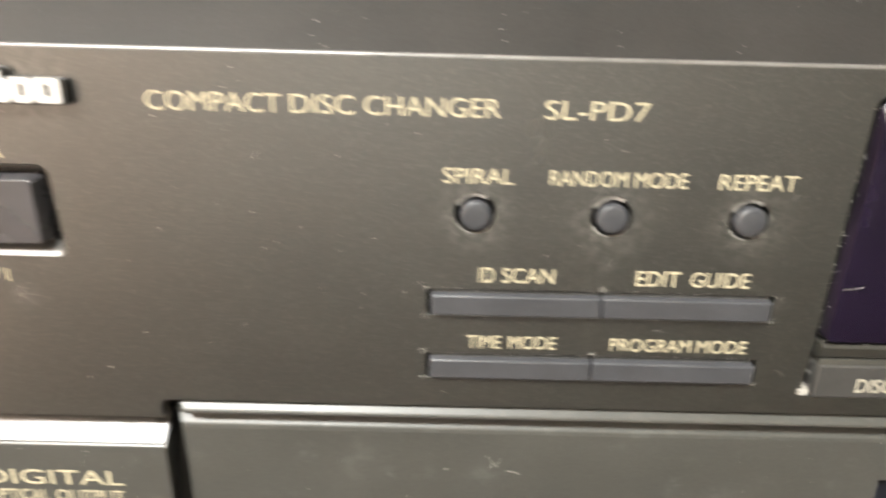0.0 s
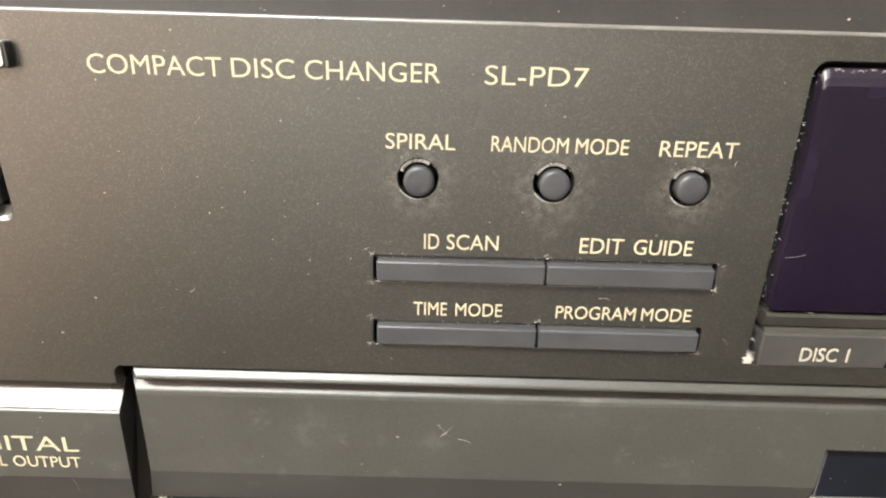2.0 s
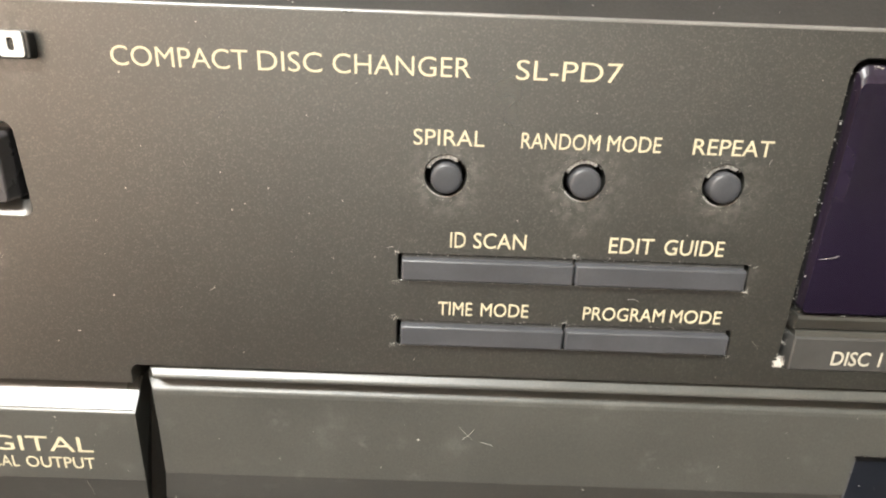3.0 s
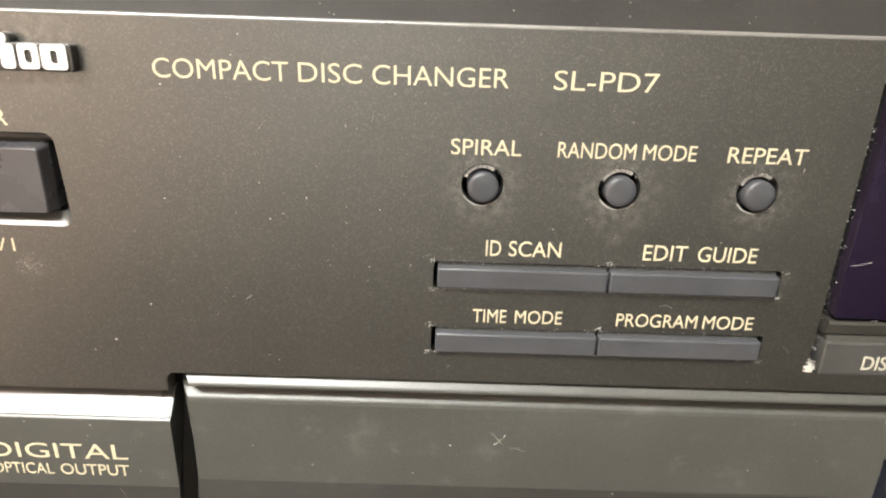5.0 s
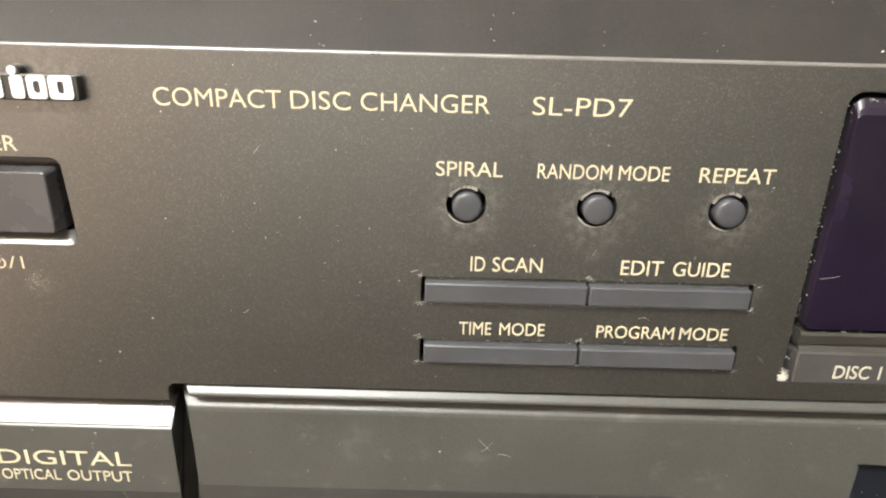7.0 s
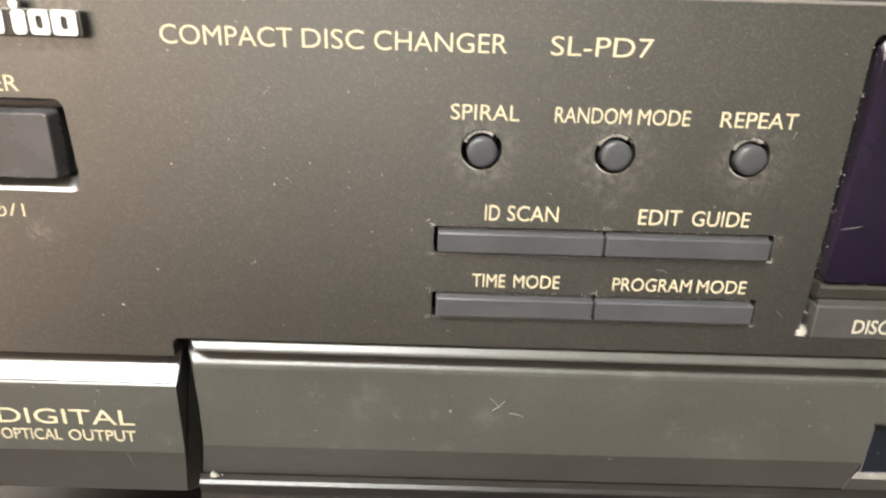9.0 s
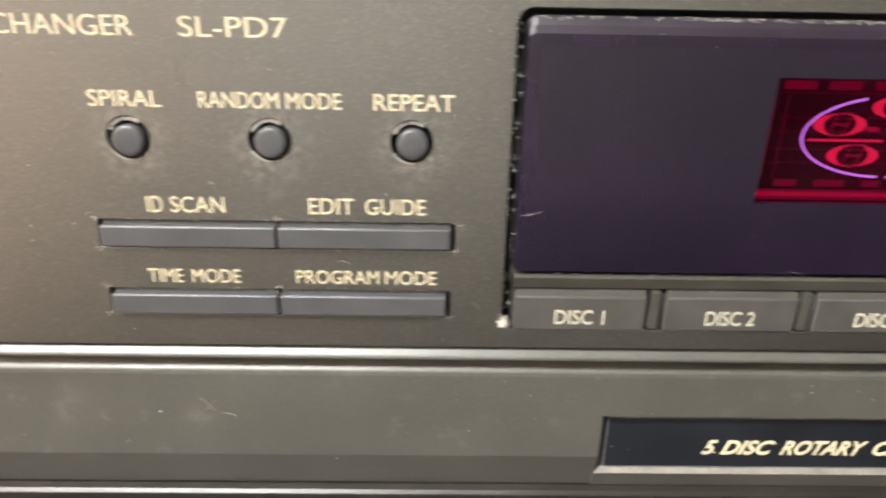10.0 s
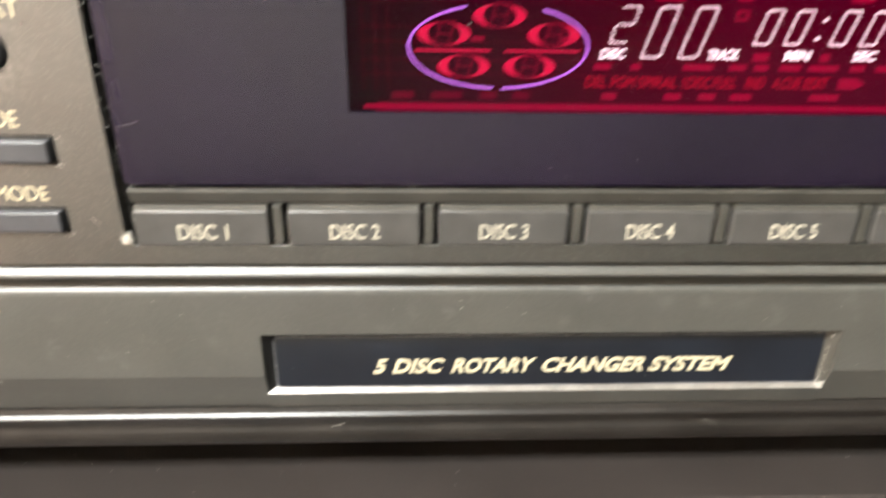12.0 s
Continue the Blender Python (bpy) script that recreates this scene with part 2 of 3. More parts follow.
def plate(name, outlines, y0, y1, mat, parent, bevel=0.0, label=""):
    """A flat plate with the first outline as its edge and the others as holes through it."""
    data = bpy.data.curves.new(name, "CURVE")
    data.dimensions, data.fill_mode = "2D", "BOTH"
    data.offset = -bevel
    for pts in outlines:
        s = data.splines.new("POLY")
        s.points.add(len(pts) - 1)
        for p, (x, z) in zip(s.points, pts):
            p.co = (x, z, 0, 1)
        s.use_cyclic_u = True
    return finish(name, from_curve(data, name, y0, y1, bevel), mat, parent, label)


def rrect(x0, z0, x1, z1, r, n=5):
    pts = []
    for cx, cz, a in ((x1 - r, z1 - r, 0), (x0 + r, z1 - r, 90), (x0 + r, z0 + r, 180), (x1 - r, z0 + r, 270)):
        for i in range(n + 1):
            w = radians(a + 90 * i / n)
            pts.append((cx + r * math.cos(w), cz + r * math.sin(w)))
    return pts


def ring(cx, cz, rx, rz=None, n=40, start=0.0, end=360.0):
    rz = rz or rx
    full = abs(end - start) >= 360
    return [(cx + rx * math.cos(radians(start + (end - start) * i / (n if full else n - 1))),
             cz + rz * math.sin(radians(start + (end - start) * i / (n if full else n - 1)))) for i in range(n)]


def band(cx, cz, rx, rz, wide, start, end, n=28):
    """An open stretch of an elliptic ring, as an outline."""
    return ring(cx, cz, rx, rz, n, start, end) + ring(cx, cz, rx - wide, rz - wide, n, end, start)


def prism(profile, x0, x1):
    """A bar along x with the given (y, z) outline."""
    bm = bmesh.new()
    a = [bm.verts.new((x0, y, z)) for y, z in profile]
    b = [bm.verts.new((x1, y, z)) for y, z in profile]
    n = len(profile)
    for i in range(n):
        bm.faces.new((a[i], a[(i + 1) % n], b[(i + 1) % n], b[i]))
    bm.faces.new(a)
    bm.faces.new(b[::-1])
    return bm


def box(x0, y0, z0, x1, y1, z1, bevel=0.0):
    bm = bmesh.new()
    bmesh.ops.create_cube(bm, size=1.0)
    for v in bm.verts:
        v.co = ((x0 + x1) / 2 + v.co.x * (x1 - x0), (y0 + y1) / 2 + v.co.y * (y1 - y0), (z0 + z1) / 2 + v.co.z * (z1 - z0))
    if bevel:
        bmesh.ops.bevel(bm, geom=bm.edges[:], offset=bevel, segments=3, affect="EDGES", profile=0.5)
    return bm


def loft(loops, close=True):
    """A skin through outlines of equal length, each a (y, points) pair; the last is filled."""
    bm = bmesh.new()
    rows = [[bm.verts.new((x, y, z)) for x, z in pts] for y, pts in loops]
    for a, b in zip(rows, rows[1:]):
        for i in range(len(a)):
            j = (i + 1) % len(a)
            bm.faces.new((a[i], a[j], b[j], b[i]))
    if close:
        bm.faces.new(rows[-1])
    return bm


def arc(cy, cz, r, a0, a1, n=6):
    return [(cy + r * math.cos(radians(a0 + (a1 - a0) * i / n)), cz + r * math.sin(radians(a0 + (a1 - a0) * i / n)))
            for i in range(n + 1)]


def words(body, x0, x1, z0, z1, y, mat, parent, name="lettering", slant=0.0, weight=0.0, proud=0.05):
    """Printed words that fill the given stretch, a hair proud of the surface at depth y."""
    data = bpy.data.curves.new(name, "FONT")
    data.body, data.size, data.offset, data.shear = body, 10.0, weight, slant
    data.resolution_u = 4

    def fit(co):
        lo, hi = co.min(0), co.max(0)
        co = co.copy()
        co[:, 0] = x0 + (co[:, 0] - lo[0]) * (x1 - x0) / (hi[0] - lo[0])
        co[:, 1] = z0 + (co[:, 1] - lo[1]) * (z1 - z0) / (hi[1] - lo[1])
        return co
    return finish(name, from_curve(data, name, y - proud, y + proud * 0.4, 0.0, fit), mat, parent)


def thing(name, at, label, category, group=""):
    ob = new(name)
    ob.empty_display_size = 0.02
    ob.matrix_world = Matrix.Translation(at)
    return tagged(ob, label, category, group)


# ---- room ----
def slab(name, x0, y0, z0, x1, y1, z1, mat):
    bm = bmesh.new()
    bmesh.ops.create_cube(bm, size=1.0)
    for v in bm.verts:
        v.co = ((x0 + x1) / 2 + v.co.x * (x1 - x0), (y0 + y1) / 2 + v.co.y * (y1 - y0), (z0 + z1) / 2 + v.co.z * (z1 - z0))
    me = bpy.data.meshes.new(name)
    bm.to_mesh(me)
    bm.free()
    me.materials.append(mat)
    return tagged(new(name, me), kind="structure")


# unseen shell: warm west wall, dark east wall and floor shape the reflections
slab("floor", -1.48, -3.1, -0.1, 3.3, 0.62, 0.0, FLOOR)
slab("ceiling", -1.48, -3.1, 2.5, 3.3, 0.62, 2.6, CEILING)
slab("wall_north", -1.48, 0.52, 0.0, 3.3, 0.62, 2.5, WALL)
slab("wall_south", -1.48, -3.1, 0.0, 3.3, -3.0, 2.5, WALL)
slab("unseen_wall_west", -1.48, -3.0, 0.0, -1.38, 0.52, 2.5, WARM)
slab("unseen_wall_east", 3.2, -3.0, 0.0, 3.3, 0.52, 2.5, DUSKY)


def ceiling_lamp():
    root = thing("ceiling_lamp", (LAMP_AT[0], LAMP_AT[1], 2.5), "long white ceiling lamp with a bright frosted diffuser", "lamp")
    for name, w, d, z0, z1, mat in (("base", 0.58, 0.20, 0.0, -0.05, SILVER), ("diffuser", 0.55, 0.18, -0.05, -0.085, LAMP_GLASS)):
        bm = bmesh.new()
        bmesh.ops.create_cube(bm, size=1.0)
        for v in bm.verts:
            v.co = (v.co.x * 2 * w, v.co.y * 2 * d, (z0 + z1) / 2 + v.co.z * (z0 - z1))
        bmesh.ops.bevel(bm, geom=bm.edges[:], offset=0.008, segments=3, affect="EDGES", profile=0.5)
        me = bpy.data.meshes.new(name)
        bm.to_mesh(me)
        bm.free()
        finish(name, me, mat, root)


ceiling_lamp()


# ---- cabinet ----
def media_cabinet():
    root = thing("media_cabinet", (0.115, 0.2, 0), "black laminated media cabinet carrying the disc changer", "cabinet")
    off = Matrix.Translation((-0.115, -0.2, 0))

    def add(name, x0, y0, z0, x1, y1, z1, bevel):
        bm = bmesh.new()
        bmesh.ops.create_cube(bm, size=1.0)
        for v in bm.verts:
            v.co = ((x0 + x1) / 2 + v.co.x * (x1 - x0), (y0 + y1) / 2 + v.co.y * (y1 - y0), (z0 + z1) / 2 + v.co.z * (z1 - z0))
        if bevel:
            bmesh.ops.bevel(bm, geom=bm.edges[:], offset=bevel, segments=4, affect="EDGES", profile=0.5)
        bmesh.ops.transform(bm, matrix=off, verts=bm.verts)
        me = bpy.data.meshes.new(name)
        bm.to_mesh(me)
        bm.free()
        finish(name, me, CABINET, root)
    add("top_board", -0.16, 0.0, TOP - 0.025, 0.39, 0.46, TOP, 0.0008)
    add("side_panel", -0.158, 0.012, 0.0, -0.14, 0.45, TOP - 0.025, 0.0005)
    add("side_panel", 0.37, 0.012, 0.0, 0.388, 0.45, TOP - 0.025, 0.0005)
    add("back_panel", -0.14, 0.44, 0.0, 0.37, 0.45, TOP - 0.025, 0.0)
    add("door", -0.139, 0.004, 0.02, 0.114, 0.02, TOP - 0.03, 0.001)
    add("door", 0.116, 0.004, 0.02, 0.369, 0.02, TOP - 0.03, 0.001)


media_cabinet()

# ---- disc changer ----
LEFT, RIGHT = -100.0, 330.0
changer = thing("disc_changer", (0, 0, TOP), "charcoal multi-disc player with lit red display, dusty front", "disc player")


def changer_case():
    part("case", box(LEFT + 3, 19.1, -60, RIGHT - 3, 355, 51.4, 1.0), CASE, changer, "black steel case")
    for x in (LEFT + 40, RIGHT - 40):
        for y in (45, 315):
            bm = bmesh.new()
            bmesh.ops.create_cone(bm, cap_ends=True, segments=32, radius1=17, radius2=19, depth=16,
                                  matrix=Matrix.Translation((x, y, -68)))
            part("foot", bm, BLACK, changer)


HOLE_Z = 13.1


def recess_outline():
    """Edge of the recess round the power button: its lower corners flare outwards."""
    return [(x + (0.13 if x > -68 else -0.13) * max(0.0, 10.0 - z), z) for x, z in rrect(-80.4, 4.45, -55.4, 18.8, 1.6)]


ROUND_X = (8.1, 28.8, 49.7)
WELL = (64.4, -17.9, 300.0, 31.9)


def changer_front():
    outer = [(LEFT, -25.0), (-43.9, -25.0), (-43.9, -22.6), (-43.6, -22.0), (-43.0, -21.4), (RIGHT, -21.4), (RIGHT, 35.5), (LEFT, 35.5)]
    holes = [recess_outline(), rrect(1.1, -4.12, 56.4, 0.45, 0.5), rrect(1.0, -15.65, 55.85, -11.1, 0.5),
             rrect(*WELL, 2.2)]
    holes += [ring(x, HOLE_Z, 3.15) for x in ROUND_X]
    panel = plate("front_panel", [outer] + holes, 0.0, 3.0, FACE, changer, 0.12, "charcoal painted front with metallic fleck")
    bm = bmesh.new()
    bm.from_mesh(panel.data)
    bmesh.ops.remove_doubles(bm, verts=bm.verts, dist=0.000005)
    for f in bm.faces:
        f.smooth = False
    bm.to_mesh(panel.data)
    bm.free()
    # sloping bevel above the front; its rounded edge has the highlight painted pale
    prof = [(3.0, 35.45), (0.0, 35.45)] + [(0.2, 35.72)] + [(15.2, 50.5), (16.2, 51.3), (17.5, 51.6), (19.0, 51.6), (19.0, 42.0), (4.0, 39.0)]
    part("top_bevel", prism(prof, LEFT, RIGHT), BEVEL, changer, "dark dusty sloping top edge")
    part("top_edge", prism([(0.9, 35.35), (0.0, 35.35)] + arc(0.6, 35.4, 0.6, 180, 128, 10) + [(0.9, 36.0)], LEFT, RIGHT), EDGE_SHINE, changer, "upper edge with its highlight put into a pale colour")
    part("front_backing", box(LEFT + 1, 9.0, -52, RIGHT - 1, 10.8, 40), BLACK, changer)
    return panel


panel = changer_front()
changer_case()


def panel_words():
    top = ((30.0, 27.3, (("COMPACT", -39.4, -20.2), ("DISC", -18.8, -9.8), ("CHANGER", -8.3, 11.1), ("SL-PD7", 17.5, 32.4))),
           (19.95, 17.6, (("SPIRAL", 3.2, 13.6), ("RANDOM", 19.0, 30.5), ("MODE", 31.6, 39.5), ("REPEAT", 44.2, 55.9))),
           (4.25, 1.7, (("ID", 9.2, 11.6), ("SCAN", 12.8, 21.0), ("EDIT", 33.9, 40.8), ("GUIDE", 42.5, 51.8))),
           (-7.7, -10.05, (("TIME", 7.7, 13.2), ("MODE", 14.6, 22.3), ("PROGRAM", 31.2, 44.4), ("MODE", 45.4, 53.6))),
           (22.2, 19.8, (("POWER", -74.6, -61.5),)))
    for z1, z0, row in top:
        for body, x0, x1 in row:
            words(body, x0, x1, z0, z1, 0.0, PRINT, panel, weight=-0.05 if z1 == 30.0 else 0.0)
    # standby mark: a broken ring with a bar, a stroke and a bar
    z = 1.1
    plate("standby_mark", [band(-68.6, z - 0.1, 1.0, 1.0, 0.28, 125, 415)], -0.05, 0.02, PRINT, panel)
    plate("standby_mark", [[(-68.74, z), (-68.46, z), (-68.46, z + 1.2), (-68.74, z + 1.2)]], -0.05, 0.02, PRINT, panel)
    plate("standby_mark", [[(-67.2, z - 1.0), (-66.9, z - 1.0), (-66.0, z + 1.1), (-66.3, z + 1.1)]], -0.05, 0.02, PRINT, panel)
    plate("standby_mark", [[(-65.0, z - 1.0), (-64.7, z - 1.0), (-64.7, z + 1.1), (-65.0, z + 1.1)]], -0.05, 0.02, PRINT, panel)


panel_words()


def round_button(x):
    loops = [(4.0, 2.36), (-0.35, 2.36), (-0.62, 2.28), (-0.8, 2.06), (-0.88, 1.6), (-0.92, 0.9)]
    bm = loft([(y, ring(x + 0.15, HOLE_Z - 0.36, r, n=36)) for y, r in loops])
    ob = part("round_button", bm, KEY, changer, "small round grey plastic button")
    for p in ob.data.polygons:
        p.use_smooth = True
    # dusty felt sleeve inside the hole; lower lip's highlight and dust painted pale
    plate("button_sleeve", [band(x, HOLE_Z, 3.13, 3.13, 0.62, 52, 158)], 0.2, 3.2, FELT, changer, 0.08, "dusty grey felt sleeve")
    plate("hole_lip", [band(x, HOLE_Z, 3.34, 3.34, 0.2, 212, 318)], -0.03, 0.02, LIP, panel, 0.0, "pale lip, dust and highlight put into its colour")


for x in ROUND_X:
    round_button(x)
for x0, x1, z0, z1 in ((1.75, 28.7, -3.75, -0.25), (29.0, 55.75, -3.75, -0.25), (1.7, 28.2, -15.3, -11.8), (28.55, 55.2, -15.3, -11.8)):
    key = plate("bar_button", [rrect(x0, z0, x1, z1, 0.3, 3)], -1.1, 4.0, KEY, changer, 0.34, "long grey plastic button")
    plate("button_shoulder", [rrect(x0 + 0.05, z1 - 0.5, x1 - 0.05, z1 + 0.6, 0.1, 2)], 0.35, 3.9, SHOULDER, key, 0.1, "dusty shoulder behind the button's edge")



def power_switch():
    o, n = recess_outline(), rrect(-79.9, 6.5, -55.9, 18.3, 0.8)
    part("power_recess", loft([(0.0, o), (0.1, o), (1.55, n), (4.6, n)]), GLOSS, changer, "bevelled recess round the power button")
    i0, i1 = rrect(-78.8, 6.6, -57.0, 17.2, 0.8), rrect(-78.0, 6.85, -57.75, 16.5, 0.6)
    bm = loft([(4.5, i0), (1.2, i0), (-0.75, rrect(-78.2, 6.7, -57.55, 16.7, 0.7)), (-0.95, i1)])
    part("power_button", bm, POWER_KEY, changer, "dark glossy rectangular power button")


power_switch()


def maker_badge():
    """Raised plain shapes with silver fronts on one dark body, in place of the maker's name."""
    shapes = [(x, x + w, hgt) for x, w, hgt in ((-83.6, 3.6, 4.6), (-79.4, 2.9, 3.3), (-76.0, 2.9, 3.3), (-72.6, 3.4, 4.6), (-68.6, 3.2, 3.3),
                                                 (-64.8, 4.2, 3.3), (-59.4, 2.0, 3.3), (-56.95, 2.85, 3.4), (-53.8, 3.6, 3.4))]
    body = plate("badge_body", [rrect(-84.2, 27.75, -49.6, 31.5, 0.5)], -1.5, 0.5, BADGE, changer, 0.2, "raised dark badge body")
    for x0, x1, hgt in shapes:
        mid = (x0 + x1) / 2
        out = [rrect(x0, 28.0, x1, 28.0 + hgt, 0.6)]
        if x1 - x0 > 2.5:
            out.append(rrect(mid - 0.45, 28.85, mid + 0.45, 27.2 + hgt, 0.35))
        plate("badge_front", out, -1.75, -1.4, SILVER, body, 0.05, "silver front")
    plate("badge_knob", [ring(-58.75, 31.9, 0.95, n=24)], -1.5, 0.5, BADGE, body, 0.15)
    plate("badge_front", [ring(-58.8, 32.0, 0.66, n=24)], -1.75, -1.4, SILVER, body, 0.05, "silver front")


maker_badge()


# ---- lower left panel, drawer and bottom rail ----
def side_plate():
    prof = [(8.0, -26.4), (4.35, -26.6), (0.35, -31.0), (0.06, -31.3), (0.0, -31.6), (0.0, -45.8), (0.2, -46.3), (5.8, -60.0), (8.0, -60.0)]
    slope = [(4.6, -26.2), (4.35, -26.4), (0.33, -30.75), (0.33, -31.1), (4.35, -26.75), (4.6, -26.75)]
    for x0, x1 in ((LEFT, -44.5), (321.0, RIGHT)):
        bm = prism(prof, x0, x1)
        for v in bm.verts:
            if x0 == LEFT and v.co.x == x1 and v.co.z < -46 and v.co.y < 7:
                v.co.x -= 0.6 * v.co.y
        p = part("side_plate", bm, DRAWER, changer, "charcoal plate with a glossy bevelled top")
        part("plate_bevel", prism(slope, x0 + 0.02, x1 - 0.3), GLOSS, p, "glossy bevel")
        if x0 == LEFT:
            words("DIGITAL", -77.9, -53.0, -39.9, -36.7, 0.0, PRINT, p, weight=-0.02)
            words("OPTICAL", -78.0, -66.9, -43.5, -41.1, 0.0, PRINT, p)
            words("OUTPUT", -65.6, -53.2, -43.5, -41.1, 0.0, PRINT, p)


side_plate()

DRAWER_LEFT, DRAWER_RIGHT = -41.5, 317.0
DEPTH = 1.6   # drawer front behind the main front


def drawer():
    top = [(9.0, -21.9), (1.4, -21.95), (1.0, -22.1), (0.75, -22.35), (0.05, -23.15), (-0.1, -23.4), (-0.15, -23.7), (0.0, -23.95), (0.8, -24.4), (2.6, -24.6),
           (3.3, -24.9), (3.3, -25.3), (3.15, -25.6), (1.86, -27.2), (1.7, -27.5), (DEPTH, -28.2), (DEPTH, -35.9), (9.0, -35.9)]
    def tapered(bm):
        """The left end leans outwards with depth."""
        for v in bm.verts:
            if v.co.x < DRAWER_LEFT + 0.1:
                v.co.x += 0.75 * (DEPTH - min(v.co.y, 4.6))
        return bm
    root = part("drawer", tapered(prism(top, DRAWER_LEFT, DRAWER_RIGHT)), DRAWER, changer,
                "closed charcoal disc drawer front with stepped top edge")
    # lower part of the drawer front, left and right of the name window and round it
    for x0, x1 in ((DRAWER_LEFT, 84.0), (193.2, DRAWER_RIGHT)):
        part("drawer_front", tapered(prism([(DEPTH, -35.9), (DEPTH, -45.1), (1.64, -45.35), (1.76, -45.7), (4.55, -54.0), (9.0, -54.0), (9.0, -35.9)], x0, x1)), DRAWER, root)
    part("drawer_front", prism([(DEPTH, -35.9), (DEPTH, -36.3), (3.9, -36.5), (9.0, -36.5), (9.0, -35.9)], 84.0, 193.2), DRAWER, root)
    part("drawer_front", prism([(2.75, -50.0), (2.98, -50.25), (4.2, -54.0), (9.0, -54.0), (9.0, -48.95), (3.8, -48.95)], 84.0, 193.2), DRAWER, root)
    # paler strip along the window's lower edge
    part("window_rim", prism([(2.72, -50.02), (2.82, -50.1), (3.86, -48.98), (3.76, -48.9)], 84.0, 193.2), RIM, root, "pale rim")
    # bevelled ends of the name window and the window itself
    for x0, x1, s in ((84.0, 85.9, 1), (193.2, 191.55, -1)):
        bm = bmesh.new()
        vs = [bm.verts.new(p) for p in ((x0, DEPTH + 0.02, -36.3), (x0, 2.87, -50.0), (x1, 4.0, -48.9), (x1, 4.0, -36.4))]
        bm.faces.new(vs)
        back = [bm.verts.new((v.co.x - s * 0.3, v.co.y + 1.2, v.co.z)) for v in vs]
        bm.faces.new(back[::-1])
        for i in range(4):
            bm.faces.new((vs[i], back[i], back[(i + 1) % 4], vs[(i + 1) % 4]))
        # shade painted in: unlit left end black, lit right end paler
        part("window_end", bm, BLACK if s > 0 else LEDGE, root)
    # thin strips at the pane's edges, coloured pale for the highlight there
    for strip in (box(85.6, 3.94, -38.35, 191.5, 4.3, -38.0), box(85.6, 3.5, -49.0, 85.95, 4.2, -38.3), box(86.2, 3.45, -49.15, 191.2, 3.62, -49.0)):
        part("pane_edge", strip, PANE_EDGE, root, "edge of the name strip, highlight put into a pale colour")
    bow = [(5.0, -37.6), (4.35, -37.8), (4.1, -38.05), (3.98, -38.5), (3.86, -39.2), (3.76, -40.1), (3.68, -41.2), (3.62, -42.4), (3.6, -43.4), (3.6, -49.3), (5.0, -49.3)]
    name = part("name_window", prism(bow, 85.6, 191.6), NAVY, root, "glossy navy name strip")
    for body, x0, x1 in (("5", 104.2, 107.0), ("DISC", 107.8, 117.9), ("ROTARY", 119.1, 135.6), ("CHANGER", 136.8, 156.7), ("SYSTEM", 157.7, 174.0)):
        words(body, x0, x1, -46.2, -42.9, 3.6, PRINT, name, slant=0.35, weight=0.3)


drawer()
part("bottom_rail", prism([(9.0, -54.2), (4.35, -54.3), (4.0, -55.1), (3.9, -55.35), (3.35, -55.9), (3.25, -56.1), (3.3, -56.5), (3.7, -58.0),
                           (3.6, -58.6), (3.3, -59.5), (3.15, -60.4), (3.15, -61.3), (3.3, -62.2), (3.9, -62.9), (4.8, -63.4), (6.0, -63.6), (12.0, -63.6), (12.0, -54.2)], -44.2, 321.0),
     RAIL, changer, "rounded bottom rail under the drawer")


# ---- display ----
GLASS = (65.8, -7.5, 297.0, 31.1)
WINDOW = (102.2, 4.4, 262.0, 23.2)


